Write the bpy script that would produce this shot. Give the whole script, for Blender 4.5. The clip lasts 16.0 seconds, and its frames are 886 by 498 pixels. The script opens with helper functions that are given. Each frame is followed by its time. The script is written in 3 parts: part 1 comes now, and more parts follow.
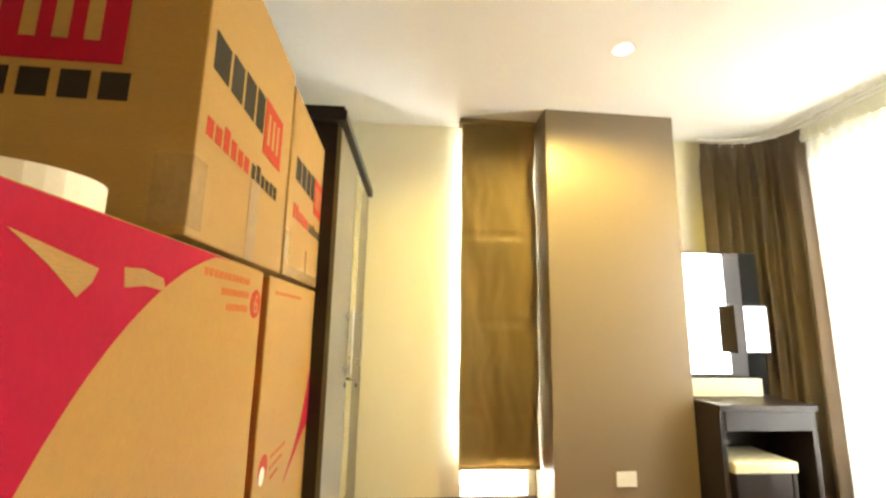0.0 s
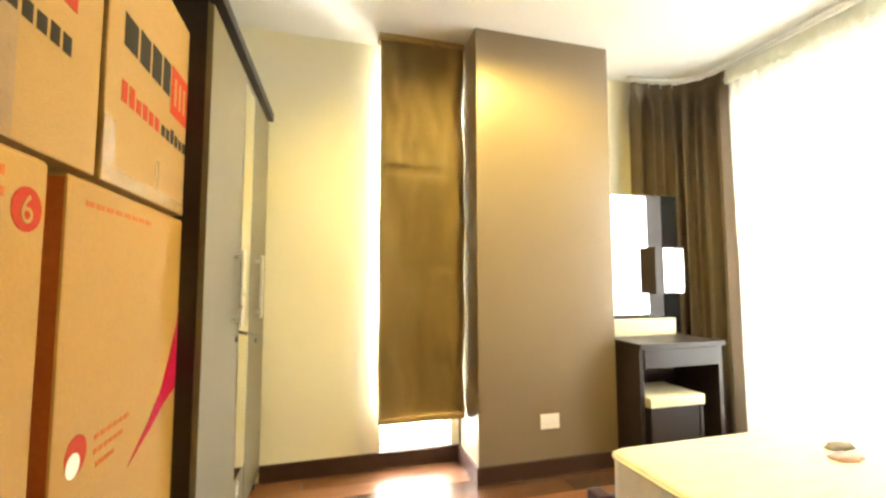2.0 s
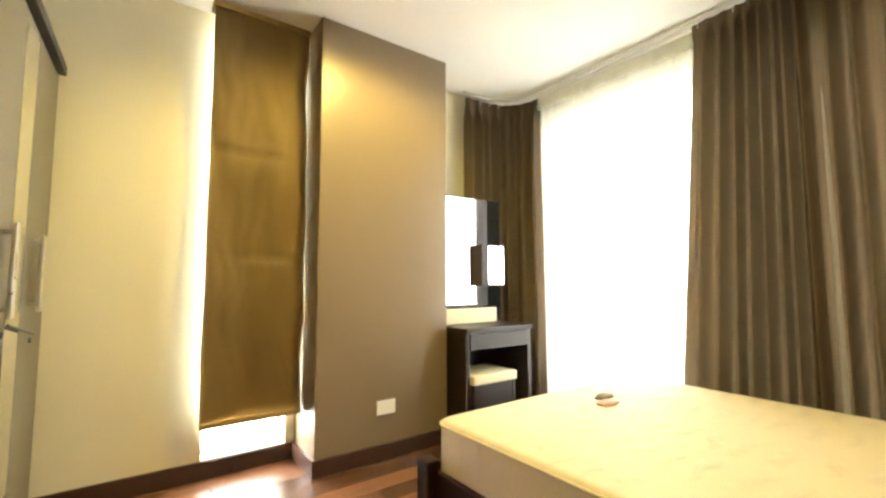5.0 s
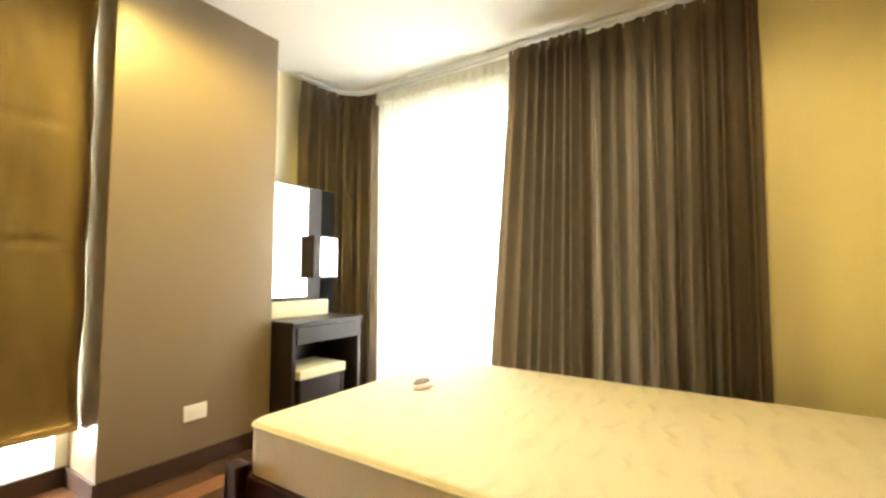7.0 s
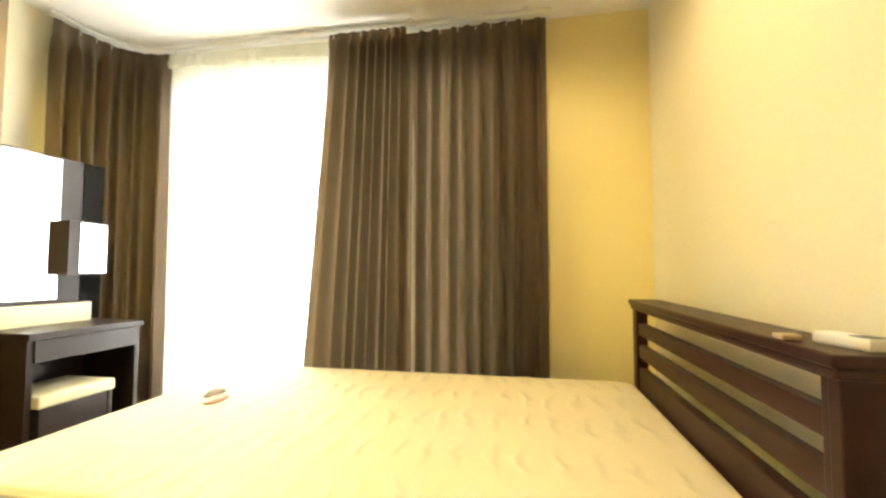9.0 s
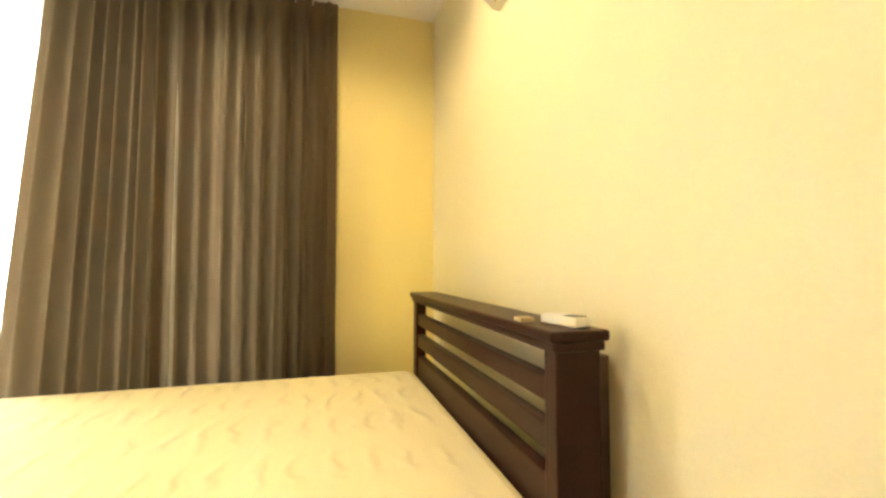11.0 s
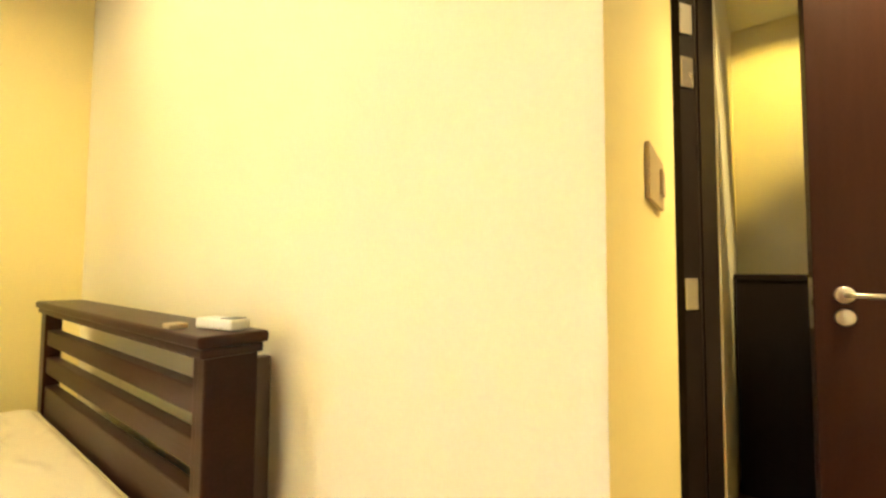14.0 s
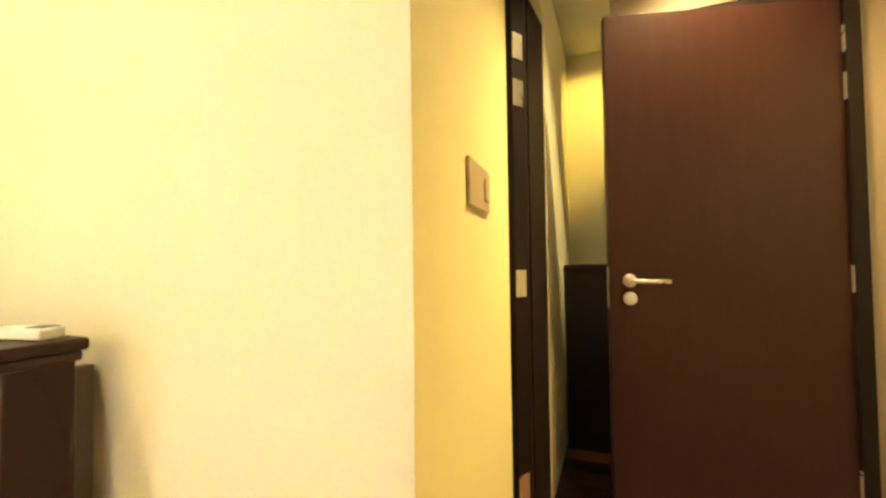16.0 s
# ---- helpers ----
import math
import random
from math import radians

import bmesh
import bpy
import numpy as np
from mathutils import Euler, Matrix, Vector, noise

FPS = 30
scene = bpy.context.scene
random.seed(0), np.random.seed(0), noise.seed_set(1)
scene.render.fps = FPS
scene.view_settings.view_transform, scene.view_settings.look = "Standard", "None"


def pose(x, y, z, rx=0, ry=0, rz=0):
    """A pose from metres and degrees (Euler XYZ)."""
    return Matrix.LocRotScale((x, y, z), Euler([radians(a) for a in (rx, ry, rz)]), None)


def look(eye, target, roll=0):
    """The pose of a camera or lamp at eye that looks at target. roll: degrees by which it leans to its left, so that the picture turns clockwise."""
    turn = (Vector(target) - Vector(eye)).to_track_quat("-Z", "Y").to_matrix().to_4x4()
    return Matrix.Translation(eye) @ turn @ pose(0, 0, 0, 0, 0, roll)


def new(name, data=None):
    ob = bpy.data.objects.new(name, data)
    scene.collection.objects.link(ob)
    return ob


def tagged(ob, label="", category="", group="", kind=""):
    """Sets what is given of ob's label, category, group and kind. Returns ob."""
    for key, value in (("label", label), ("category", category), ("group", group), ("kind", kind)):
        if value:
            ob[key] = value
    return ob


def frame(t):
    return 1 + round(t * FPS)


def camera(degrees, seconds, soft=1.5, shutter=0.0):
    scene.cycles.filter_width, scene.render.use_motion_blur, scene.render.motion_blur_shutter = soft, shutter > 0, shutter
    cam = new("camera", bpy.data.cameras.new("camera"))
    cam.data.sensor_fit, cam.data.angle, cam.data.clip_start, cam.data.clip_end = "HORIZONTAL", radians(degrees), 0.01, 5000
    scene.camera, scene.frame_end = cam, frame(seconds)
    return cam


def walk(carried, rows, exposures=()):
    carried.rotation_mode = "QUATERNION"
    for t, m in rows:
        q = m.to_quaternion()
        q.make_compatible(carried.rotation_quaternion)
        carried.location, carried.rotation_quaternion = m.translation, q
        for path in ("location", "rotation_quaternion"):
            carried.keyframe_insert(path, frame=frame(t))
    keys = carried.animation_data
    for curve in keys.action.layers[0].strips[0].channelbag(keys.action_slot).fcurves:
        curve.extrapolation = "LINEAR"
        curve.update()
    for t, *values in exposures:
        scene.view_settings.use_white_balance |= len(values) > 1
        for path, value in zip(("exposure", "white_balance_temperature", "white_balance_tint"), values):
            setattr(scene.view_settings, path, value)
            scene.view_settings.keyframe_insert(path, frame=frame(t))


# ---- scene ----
cam = camera(92.2, 16.0, soft=2.6)
PATH = [
    (0, (-0.117, -0.563, 1.186), (0.075, 1.398, 1.526), 1.0),
    (0.5, (-0.095, -0.262, 1.120), (0.154, 1.680, 1.393), -0.5),
    (1, (-0.052, -0.241, 1.107), (0.334, 1.715, 1.259), -0.9),
    (1.5, (-0.035, -0.257, 1.111), (0.425, 1.684, 1.265), -0.3),
    (2, (-0.031, -0.271, 1.116), (0.502, 1.650, 1.261), -0.1),
    (2.5, (-0.03, -0.286, 1.109), (0.577, 1.615, 1.255), -0.2),
    (3, (-0.043, -0.303, 1.094), (0.640, 1.558, 1.247), -0.2),
    (3.5, (-0.062, -0.325, 1.076), (0.708, 1.475, 1.235), -0.1),
    (6, (-0.027, -0.329, 1.029), (1.421, 1.043, 1.175), -0.1),
    (6.5, (-0.019, -0.373, 1.042), (1.544, 0.868, 1.173), 0.1),
    (7, (-0.009, -0.422, 1.063), (1.663, 0.671, 1.174), 0.2),
    (7.5, (0.02, -0.428, 1.048), (1.792, 0.493, 1.16), 0.1),
    (8, (0.041, -0.414, 1.048), (1.902, 0.311, 1.153), 0.1),
    (8.5, (0.064, -0.437, 1.048), (1.985, 0.108, 1.15), 0.2),
    (9, (0.088, -0.465, 1.053), (2.052, -0.1, 1.151), 0.1),
    (9.2, (0.118, -0.504, 1.056), (2.093, -0.201, 1.154), 0.3),
    (11.5, (0.145, -0.528, 1.044), (1.984, -1.311, 1.124), -0.1),
    (12, (0.103, -0.542, 1.045), (1.854, -1.504, 1.133), -0.1),
    (12.5, (0.077, -0.562, 1.048), (1.719, -1.699, 1.147), -0.1),
    (13, (0.072, -0.577, 1.042), (1.573, -1.895, 1.151), 0.4),
    (13.5, (0.085, -0.612, 1.037), (1.439, -2.079, 1.142), 0.3),
    (14, (0.075, -0.625, 1.038), (1.288, -2.212, 1.137), 0.3),
    (14.5, (0.015, -0.627, 1.08), (1.116, -2.296, 1.112), 0.9),
    (15, (0.037, -0.607, 1.081), (0.964, -2.379, 1.104), 1.1),
    (15.5, (0.012, -0.606, 1.07), (0.817, -2.436, 1.113), 0.5),
    (16, (-0.049, -0.597, 1.049), (0.691, -2.454, 1.111), -0.7),
]
walk(cam, [(t, look(eye, target, roll)) for t, eye, target, roll in PATH],
     exposures=[(0, 0.52), (1, 0.55), (2.5, 0.44), (3.5, 0.22), (6, 0.08), (7.5, 0.28), (9, 0.46), (11.5, 0.57), (13, 0.68), (16, 0.72)])

# ---- light ----
world = bpy.data.worlds.new("world")
scene.world = world
world.use_nodes = True
wn = world.node_tree.nodes
sky = wn.new("ShaderNodeTexSky")
sky.sky_type = "NISHITA"
sky.sun_disc = False
sky.sun_elevation = radians(48)
sky.sun_rotation = radians(70)
world.node_tree.links.new(sky.outputs[0], wn["Background"].inputs[0])
wn["Background"].inputs[1].default_value = 0.12


def area_lamp(name, m, sx, sy, watts, colour):
    data = bpy.data.lights.new(name, "AREA")
    data.shape, data.size, data.size_y, data.energy, data.color = "RECTANGLE", sx, sy, watts, colour
    ob = new(name, data)
    ob.matrix_world = m
    return ob


def spot_lamp(name, place, watts, colour, spread=95, blend=0.7, target=None):
    data = bpy.data.lights.new(name, "SPOT")
    data.energy, data.color, data.spot_size, data.spot_blend, data.shadow_soft_size = watts, colour, radians(spread), blend, 0.07
    ob = new(name, data)
    ob.matrix_world = look(place, target or (place[0], place[1] + 0.001, 0))
    return ob


DAY = (0.98, 0.978, 0.95)
area_lamp("window_light_east", look((2.98, 0.85, 1.25), (0, 0.85, 1.0)), 2.1, 2.0, 100, DAY)
area_lamp("window_light_north", look((0.525, 2.56, 1.28), (0.525, 0, 1.25)), 0.42, 2.3, 140, DAY)
spot_lamp("downlight_beam_column", (0.99, 1.34, 2.575), 145, (1.0, 0.77, 0.22), 165, 0.5)
spot_lamp("downlight_beam_bed", (1.55, -0.42, 2.575), 54, (1.0, 0.74, 0.36), 165, 0.5)
spot_lamp("downlight_beam_entry", (-0.45, -2.28, 2.575), 220, (1.0, 0.75, 0.33), 112, 0.9)
spot_lamp("downlight_beam_hall", (-0.35, -2.95, 2.36), 34, (1.0, 0.66, 0.12), 50, 0.45, (0.10, -3.5, 1.93))

# ---- materials ----


def material(name, colour, rough=0.5, metal=0.0, scale=6.0, vary=0.10, fine=90.0, bump=0.02, stretch=(1, 1, 1), spec=0.5, coords="Object"):
    """Plain surface with stains at one scale and grain at another."""
    m = bpy.data.materials.new(name)
    m.use_nodes = True
    nt = m.node_tree
    n, l = nt.nodes, nt.links
    b = n["Principled BSDF"]
    tc = n.new("ShaderNodeTexCoord")
    mp = n.new("ShaderNodeMapping")
    mp.inputs["Scale"].default_value = stretch
    l.new(tc.outputs[coords], mp.inputs[0])
    big = n.new("ShaderNodeTexNoise")
    big.inputs["Scale"].default_value, big.inputs["Detail"].default_value = scale, 4
    small = n.new("ShaderNodeTexNoise")
    small.inputs["Scale"].default_value, small.inputs["Detail"].default_value = fine, 3
    l.new(mp.outputs[0], big.inputs[0])
    l.new(mp.outputs[0], small.inputs[0])
    add = n.new("ShaderNodeMath")
    add.operation = "MULTIPLY_ADD"
    add.inputs[1].default_value = 0.6
    l.new(big.outputs[0], add.inputs[0])
    l.new(small.outputs[0], add.inputs[2])
    ramp = n.new("ShaderNodeMapRange")
    ramp.inputs[1].default_value, ramp.inputs[2].default_value = 0.45, 1.15
    ramp.inputs[3].default_value, ramp.inputs[4].default_value = 1 - vary, 1 + vary
    l.new(add.outputs[0], ramp.inputs[0])
    mul = n.new("ShaderNodeVectorMath")
    mul.operation = "SCALE"
    mul.inputs[0].default_value = colour
    l.new(ramp.outputs[0], mul.inputs[3])
    l.new(mul.outputs[0], b.inputs["Base Color"])
    rr = n.new("ShaderNodeMapRange")
    rr.inputs[3].default_value, rr.inputs[4].default_value = max(rough - 0.03, 0.02), min(rough + 0.04, 1)
    l.new(big.outputs[0], rr.inputs[0])
    l.new(rr.outputs[0], b.inputs["Roughness"])
    b.inputs["Metallic"].default_value = metal
    b.inputs["Specular IOR Level"].default_value = spec
    if bump:
        bp = n.new("ShaderNodeBump")
        bp.inputs["Strength"].default_value, bp.inputs["Distance"].default_value = 0.5, bump * 0.1
        l.new(small.outputs[0], bp.inputs["Height"])
        l.new(bp.outputs[0], b.inputs["Normal"])
    return m


M_WALL = material("cream wall paint", (0.82, 0.775, 0.575), 0.62, scale=1.6, vary=0.035, fine=140, bump=0.004)
# deeper yellow than M_WALL, for the east wall and one return face
M_GOLD = material("golden cream wall colour", (0.86, 0.75, 0.36), 0.62, scale=1.6, vary=0.035, fine=140, bump=0.004)
M_CEIL = material("white ceiling paint", (0.86, 0.85, 0.80), 0.75, scale=1.2, vary=0.02, fine=120, bump=0.008)
M_TAUPE = material("taupe wall paint", (0.222, 0.168, 0.102), 0.36, scale=1.5, vary=0.05, fine=160, bump=0.012)
M_SKIRT = material("dark skirting wood", (0.05, 0.023, 0.015), 0.35, scale=5, vary=0.2, fine=60, stretch=(1, 1, 12))
M_ESPRESSO = material("espresso wood veneer", (0.022, 0.014, 0.012), 0.38, spec=0.3, scale=4, vary=0.25, fine=40, stretch=(1, 1, 14), bump=0.01)
M_MAHOGANY = material("dark mahogany wood", (0.031, 0.0105, 0.0095), 0.36, scale=4, vary=0.25, fine=30, stretch=(1, 6, 8), spec=0.19, bump=0.01)
M_DOORWOOD = material("dark red-brown door veneer", (0.032, 0.0116, 0.0088), 0.34, spec=0.14, scale=3, vary=0.28, fine=50, stretch=(14, 14, 1), bump=0.01)
M_JAMB = material("dark door frame paint", (0.013, 0.009, 0.008), 0.5, spec=0.07, scale=4, vary=0.2, fine=60, stretch=(12, 12, 1), bump=0.01)
M_GREIGE = material("greige lacquered door panel", (0.128, 0.106, 0.058), 0.50, scale=1.5, vary=0.03, fine=120, bump=0.006)
M_CARD = material("brown cardboard", (0.325, 0.188, 0.052), 0.75, scale=5, vary=0.10, fine=80, bump=0.02, stretch=(1, 1, 6))
M_CARDY = material("yellow printed cardboard", (0.345, 0.185, 0.027), 0.62, scale=4, vary=0.06, fine=90, bump=0.015)
M_RED = material("crimson printed ink", (0.33, 0.003, 0.030), 0.65, spec=0.12, scale=5, vary=0.07, fine=90, bump=0.01)
M_ORANGE = material("orange printed ink", (0.37, 0.036, 0.018), 0.7, spec=0.12, scale=5, vary=0.08, fine=90, bump=0.01)
M_FAINTORANGE = material("faded orange print and bounced tint", (0.42, 0.115, 0.028), 0.7, spec=0.12, scale=5, vary=0.12, fine=90, bump=0.01)
M_BLACKINK = material("black printed ink", (0.025, 0.02, 0.018), 0.7, spec=0.12, scale=5, vary=0.1, fine=90, bump=0.01)
M_TAPE = material("brown packing tape", (0.24, 0.14, 0.055), 0.45, scale=12, vary=0.12, fine=60, bump=0.02)
M_CLEARTAPE = material("pale shiny packing tape", (0.30, 0.19, 0.08), 0.22, scale=14, vary=0.12, fine=60, bump=0.03)
M_PAPER = material("white paper", (0.82, 0.80, 0.72), 0.7, scale=8, vary=0.04, bump=0.01)
M_HEADING = material("pale grey curtain heading", (0.80, 0.78, 0.68), 0.85, scale=6, vary=0.08, fine=200, bump=0.02)
M_CURTAIN = material("grey-brown curtain fabric", (0.215, 0.162, 0.112), 0.85, scale=3, vary=0.12, fine=260, bump=0.03)
M_BLIND = material("olive brown roman blind fabric", (0.375, 0.268, 0.115), 0.75, scale=3, vary=0.10, fine=260, bump=0.03)
M_CHROME = material("brushed steel", (0.62, 0.60, 0.56), 0.28, 1.0, scale=20, vary=0.06, fine=120, bump=0.004)
M_WHITEPL = material("white plastic", (0.82, 0.80, 0.74), 0.35, scale=9, vary=0.03, bump=0.004)
M_BEIGEPL = material("aged beige switch plastic", (0.50, 0.40, 0.24), 0.4, scale=9, vary=0.05, bump=0.004)
M_BLACKPL = material("black plastic", (0.02, 0.02, 0.02), 0.4, scale=9, vary=0.1, bump=0.004)
M_MATTBLACK = material("matt black lacquer", (0.014, 0.014, 0.016), 0.8, spec=0.06, scale=9, vary=0.1, bump=0.004)
M_STRIP = material("grey-brown laminate strip", (0.115, 0.082, 0.068), 0.5, scale=5, vary=0.12, fine=60, stretch=(10, 10, 1), bump=0.006)
M_CREAMVINYL = material("cream vinyl", (0.72, 0.66, 0.44), 0.4, scale=7, vary=0.05, fine=120, bump=0.015)
M_RAIL = material("white curtain track", (0.80, 0.80, 0.76), 0.4, scale=9, vary=0.03, bump=0.004)
M_FRAME = material("white window frame", (0.80, 0.80, 0.78), 0.4, scale=6, vary=0.04, bump=0.006)


def let_light_through(m, colour, share):
    """Thin cloth: part of the daylight behind it shines through."""
    n, l = m.node_tree.nodes, m.node_tree.links
    t, mx = n.new("ShaderNodeBsdfTranslucent"), n.new("ShaderNodeMixShader")
    t.inputs[0].default_value = (*colour, 1)
    mx.inputs[0].default_value = share
    l.new(n["Principled BSDF"].outputs[0], mx.inputs[1]), l.new(t.outputs[0], mx.inputs[2])
    l.new(mx.outputs[0], n["Material Output"].inputs[0])


let_light_through(M_HEADING, (0.8, 0.8, 0.7), 0.35)
let_light_through(M_CURTAIN, (0.30, 0.28, 0.14), 0.05)


def mirror_glass():
    m = bpy.data.materials.new("mirror glass")
    m.use_nodes = True
    b = m.node_tree.nodes["Principled BSDF"]
    b.inputs["Base Color"].default_value = (0.92, 0.93, 0.92, 1)
    b.inputs["Metallic"].default_value, b.inputs["Roughness"].default_value = 1.0, 0.015
    return m


def window_glass():
    m = bpy.data.materials.new("window glass")
    m.use_nodes = True
    b = m.node_tree.nodes["Principled BSDF"]
    b.inputs["Base Color"].default_value = (0.96, 0.98, 0.97, 1)
    b.inputs["Roughness"].default_value, b.inputs["Transmission Weight"].default_value, b.inputs["IOR"].default_value = 0.0, 1.0, 1.45
    return m


def sheer_fabric():
    m = bpy.data.materials.new("sheer white voile")
    m.use_nodes = True
    n, l = m.node_tree.nodes, m.node_tree.links
    n.remove(n["Principled BSDF"])
    out = n["Material Output"]
    d, t, p, mx, mx2 = (n.new(k) for k in ("ShaderNodeBsdfDiffuse", "ShaderNodeBsdfTranslucent", "ShaderNodeBsdfTransparent", "ShaderNodeMixShader", "ShaderNodeMixShader"))
    d.inputs[0].default_value = t.inputs[0].default_value = (0.86, 0.86, 0.82, 1)
    weave = n.new("ShaderNodeTexNoise")
    weave.inputs["Scale"].default_value = 300
    mr = n.new("ShaderNodeMapRange")
    mr.inputs[3].default_value, mr.inputs[4].default_value = 0.35, 0.55
    l.new(weave.outputs[0], mr.inputs[0])
    mx.inputs[0].default_value = 0.6
    l.new(d.outputs[0], mx.inputs[1]), l.new(t.outputs[0], mx.inputs[2])
    l.new(mr.outputs[0], mx2.inputs[0])
    l.new(mx.outputs[0], mx2.inputs[1]), l.new(p.outputs[0], mx2.inputs[2])
    l.new(mx2.outputs[0], out.inputs[0])
    return m


def daylight_backdrop():
    m = bpy.data.materials.new("hazy bright sky")
    m.use_nodes = True
    n, l = m.node_tree.nodes, m.node_tree.links
    n.remove(n["Principled BSDF"])
    e = n.new("ShaderNodeEmission")
    e.inputs[0].default_value, e.inputs[1].default_value = (1.0, 0.98, 0.92, 1), 9.0
    l.new(e.outputs[0], n["Material Output"].inputs[0])
    return m


def lamp_glow():
    m = bpy.data.materials.new("lit lamp diffuser")
    m.use_nodes = True
    n, l = m.node_tree.nodes, m.node_tree.links
    n.remove(n["Principled BSDF"])
    e = n.new("ShaderNodeEmission")
    e.inputs[0].default_value, e.inputs[1].default_value = (1.0, 0.86, 0.52, 1), 12.0
    l.new(e.outputs[0], n["Material Output"].inputs[0])
    return m


def plank_wood():
    m = material("brown laminate planks", (0.125, 0.055, 0.026), 0.24, scale=5, vary=0.35, fine=45, stretch=(1.2, 16, 4), bump=0.01)
    n, l = m.node_tree.nodes, m.node_tree.links
    info, hsv = n.new("ShaderNodeObjectInfo"), n.new("ShaderNodeHueSaturation")
    mr = n.new("ShaderNodeMapRange")
    mr.inputs[3].default_value, mr.inputs[4].default_value = 0.40, 2.0
    l.new(info.outputs["Random"], mr.inputs[0])
    b = n["Principled BSDF"]
    src = b.inputs["Base Color"].links[0].from_socket
    l.new(src, hsv.inputs["Color"]), l.new(mr.outputs[0], hsv.inputs["Value"])
    l.new(hsv.outputs[0], b.inputs["Base Color"])
    return m


def quilted_ticking():
    m = material("cream quilted mattress ticking", (0.80, 0.725, 0.53), 0.7, scale=3, vary=0.05, fine=160, bump=0.01)
    n, l = m.node_tree.nodes, m.node_tree.links
    tc = n.new("ShaderNodeTexCoord")
    one, two, mul = n.new("ShaderNodeTexWave"), n.new("ShaderNodeTexWave"), n.new("ShaderNodeMath")
    one.wave_type = two.wave_type = "BANDS"
    one.bands_direction, two.bands_direction = "X", "Y"
    one.inputs["Scale"].default_value, one.inputs["Distortion"].default_value, one.inputs["Detail Scale"].default_value = 1.0, 4.0, 2.0
    two.inputs["Scale"].default_value, two.inputs["Distortion"].default_value, two.inputs["Detail Scale"].default_value = 3.0, 4.5, 2.0
    mul.operation = "MULTIPLY"
    l.new(tc.outputs["Object"], one.inputs[0]), l.new(tc.outputs["Object"], two.inputs[0])
    thin = n.new("ShaderNodeMath")
    thin.operation = "POWER"
    thin.inputs[1].default_value = 2.5
    l.new(two.outputs[1], thin.inputs[0])
    l.new(one.outputs[1], mul.inputs[0]), l.new(thin.outputs[0], mul.inputs[1])
    # faint shade of the embossed dashes, put into the ticking colour
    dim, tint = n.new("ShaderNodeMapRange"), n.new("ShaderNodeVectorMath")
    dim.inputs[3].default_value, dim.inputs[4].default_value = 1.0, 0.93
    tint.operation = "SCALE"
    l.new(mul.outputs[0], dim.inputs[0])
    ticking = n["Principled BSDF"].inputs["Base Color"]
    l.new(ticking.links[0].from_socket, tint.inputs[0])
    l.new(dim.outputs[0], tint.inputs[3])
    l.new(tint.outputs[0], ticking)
    bp = n.new("ShaderNodeBump")
    bp.inputs["Strength"].default_value, bp.inputs["Distance"].default_value = 0.8, 0.006
    l.new(mul.outputs[0], bp.inputs["Height"])
    b = n["Principled BSDF"]
    l.new(b.inputs["Normal"].links[0].from_socket, bp.inputs["Normal"])
    l.new(bp.outputs[0], b.inputs["Normal"])
    return m


M_MIRROR, M_GLASS, M_SHEER, M_SKY, M_GLOW = mirror_glass(), window_glass(), sheer_fabric(), daylight_backdrop(), lamp_glow()
M_PLANK, M_MATTRESS = plank_wood(), quilted_ticking()

# ---- building helpers ----


def block(x0, y0, z0, x1, y1, z1, bevel=0.0, segments=2):
    bm = bmesh.new()
    bmesh.ops.create_cube(bm, size=1)
    for v in bm.verts:
        v.co = Vector(((x0 + x1) / 2 + v.co.x * (x1 - x0), (y0 + y1) / 2 + v.co.y * (y1 - y0), (z0 + z1) / 2 + v.co.z * (z1 - z0)))
    if bevel:
        bmesh.ops.bevel(bm, geom=bm.edges[:], offset=bevel, segments=segments, profile=0.6, affect="EDGES")
    return bm


def prism(outline, z0, z1, bevel=0.0):
    """Upright solid on a plan outline."""
    bm = bmesh.new()
    low = [bm.verts.new((x, y, z0)) for x, y in outline]
    high = [bm.verts.new((x, y, z1)) for x, y in outline]
    k = len(outline)
    bm.faces.new(low[::-1]), bm.faces.new(high)
    for i in range(k):
        bm.faces.new((low[i], low[(i + 1) % k], high[(i + 1) % k], high[i]))
    bmesh.ops.recalc_face_normals(bm, faces=bm.faces[:])
    if bevel:
        bmesh.ops.bevel(bm, geom=bm.edges[:], offset=bevel, segments=2, profile=0.6, affect="EDGES")
    return bm


def side_plate(outline, x0, x1):
    """Flat plate on an outline of (y, z), thick from x0 to x1."""
    bm = bmesh.new()
    a = [bm.verts.new((x0, y, z)) for y, z in outline]
    b = [bm.verts.new((x1, y, z)) for y, z in outline]
    k = len(outline)
    bm.faces.new(a), bm.faces.new(b[::-1])
    for i in range(k):
        bm.faces.new((a[i], b[i], b[(i + 1) % k], a[(i + 1) % k]))
    bmesh.ops.recalc_face_normals(bm, faces=bm.faces[:])
    return bm


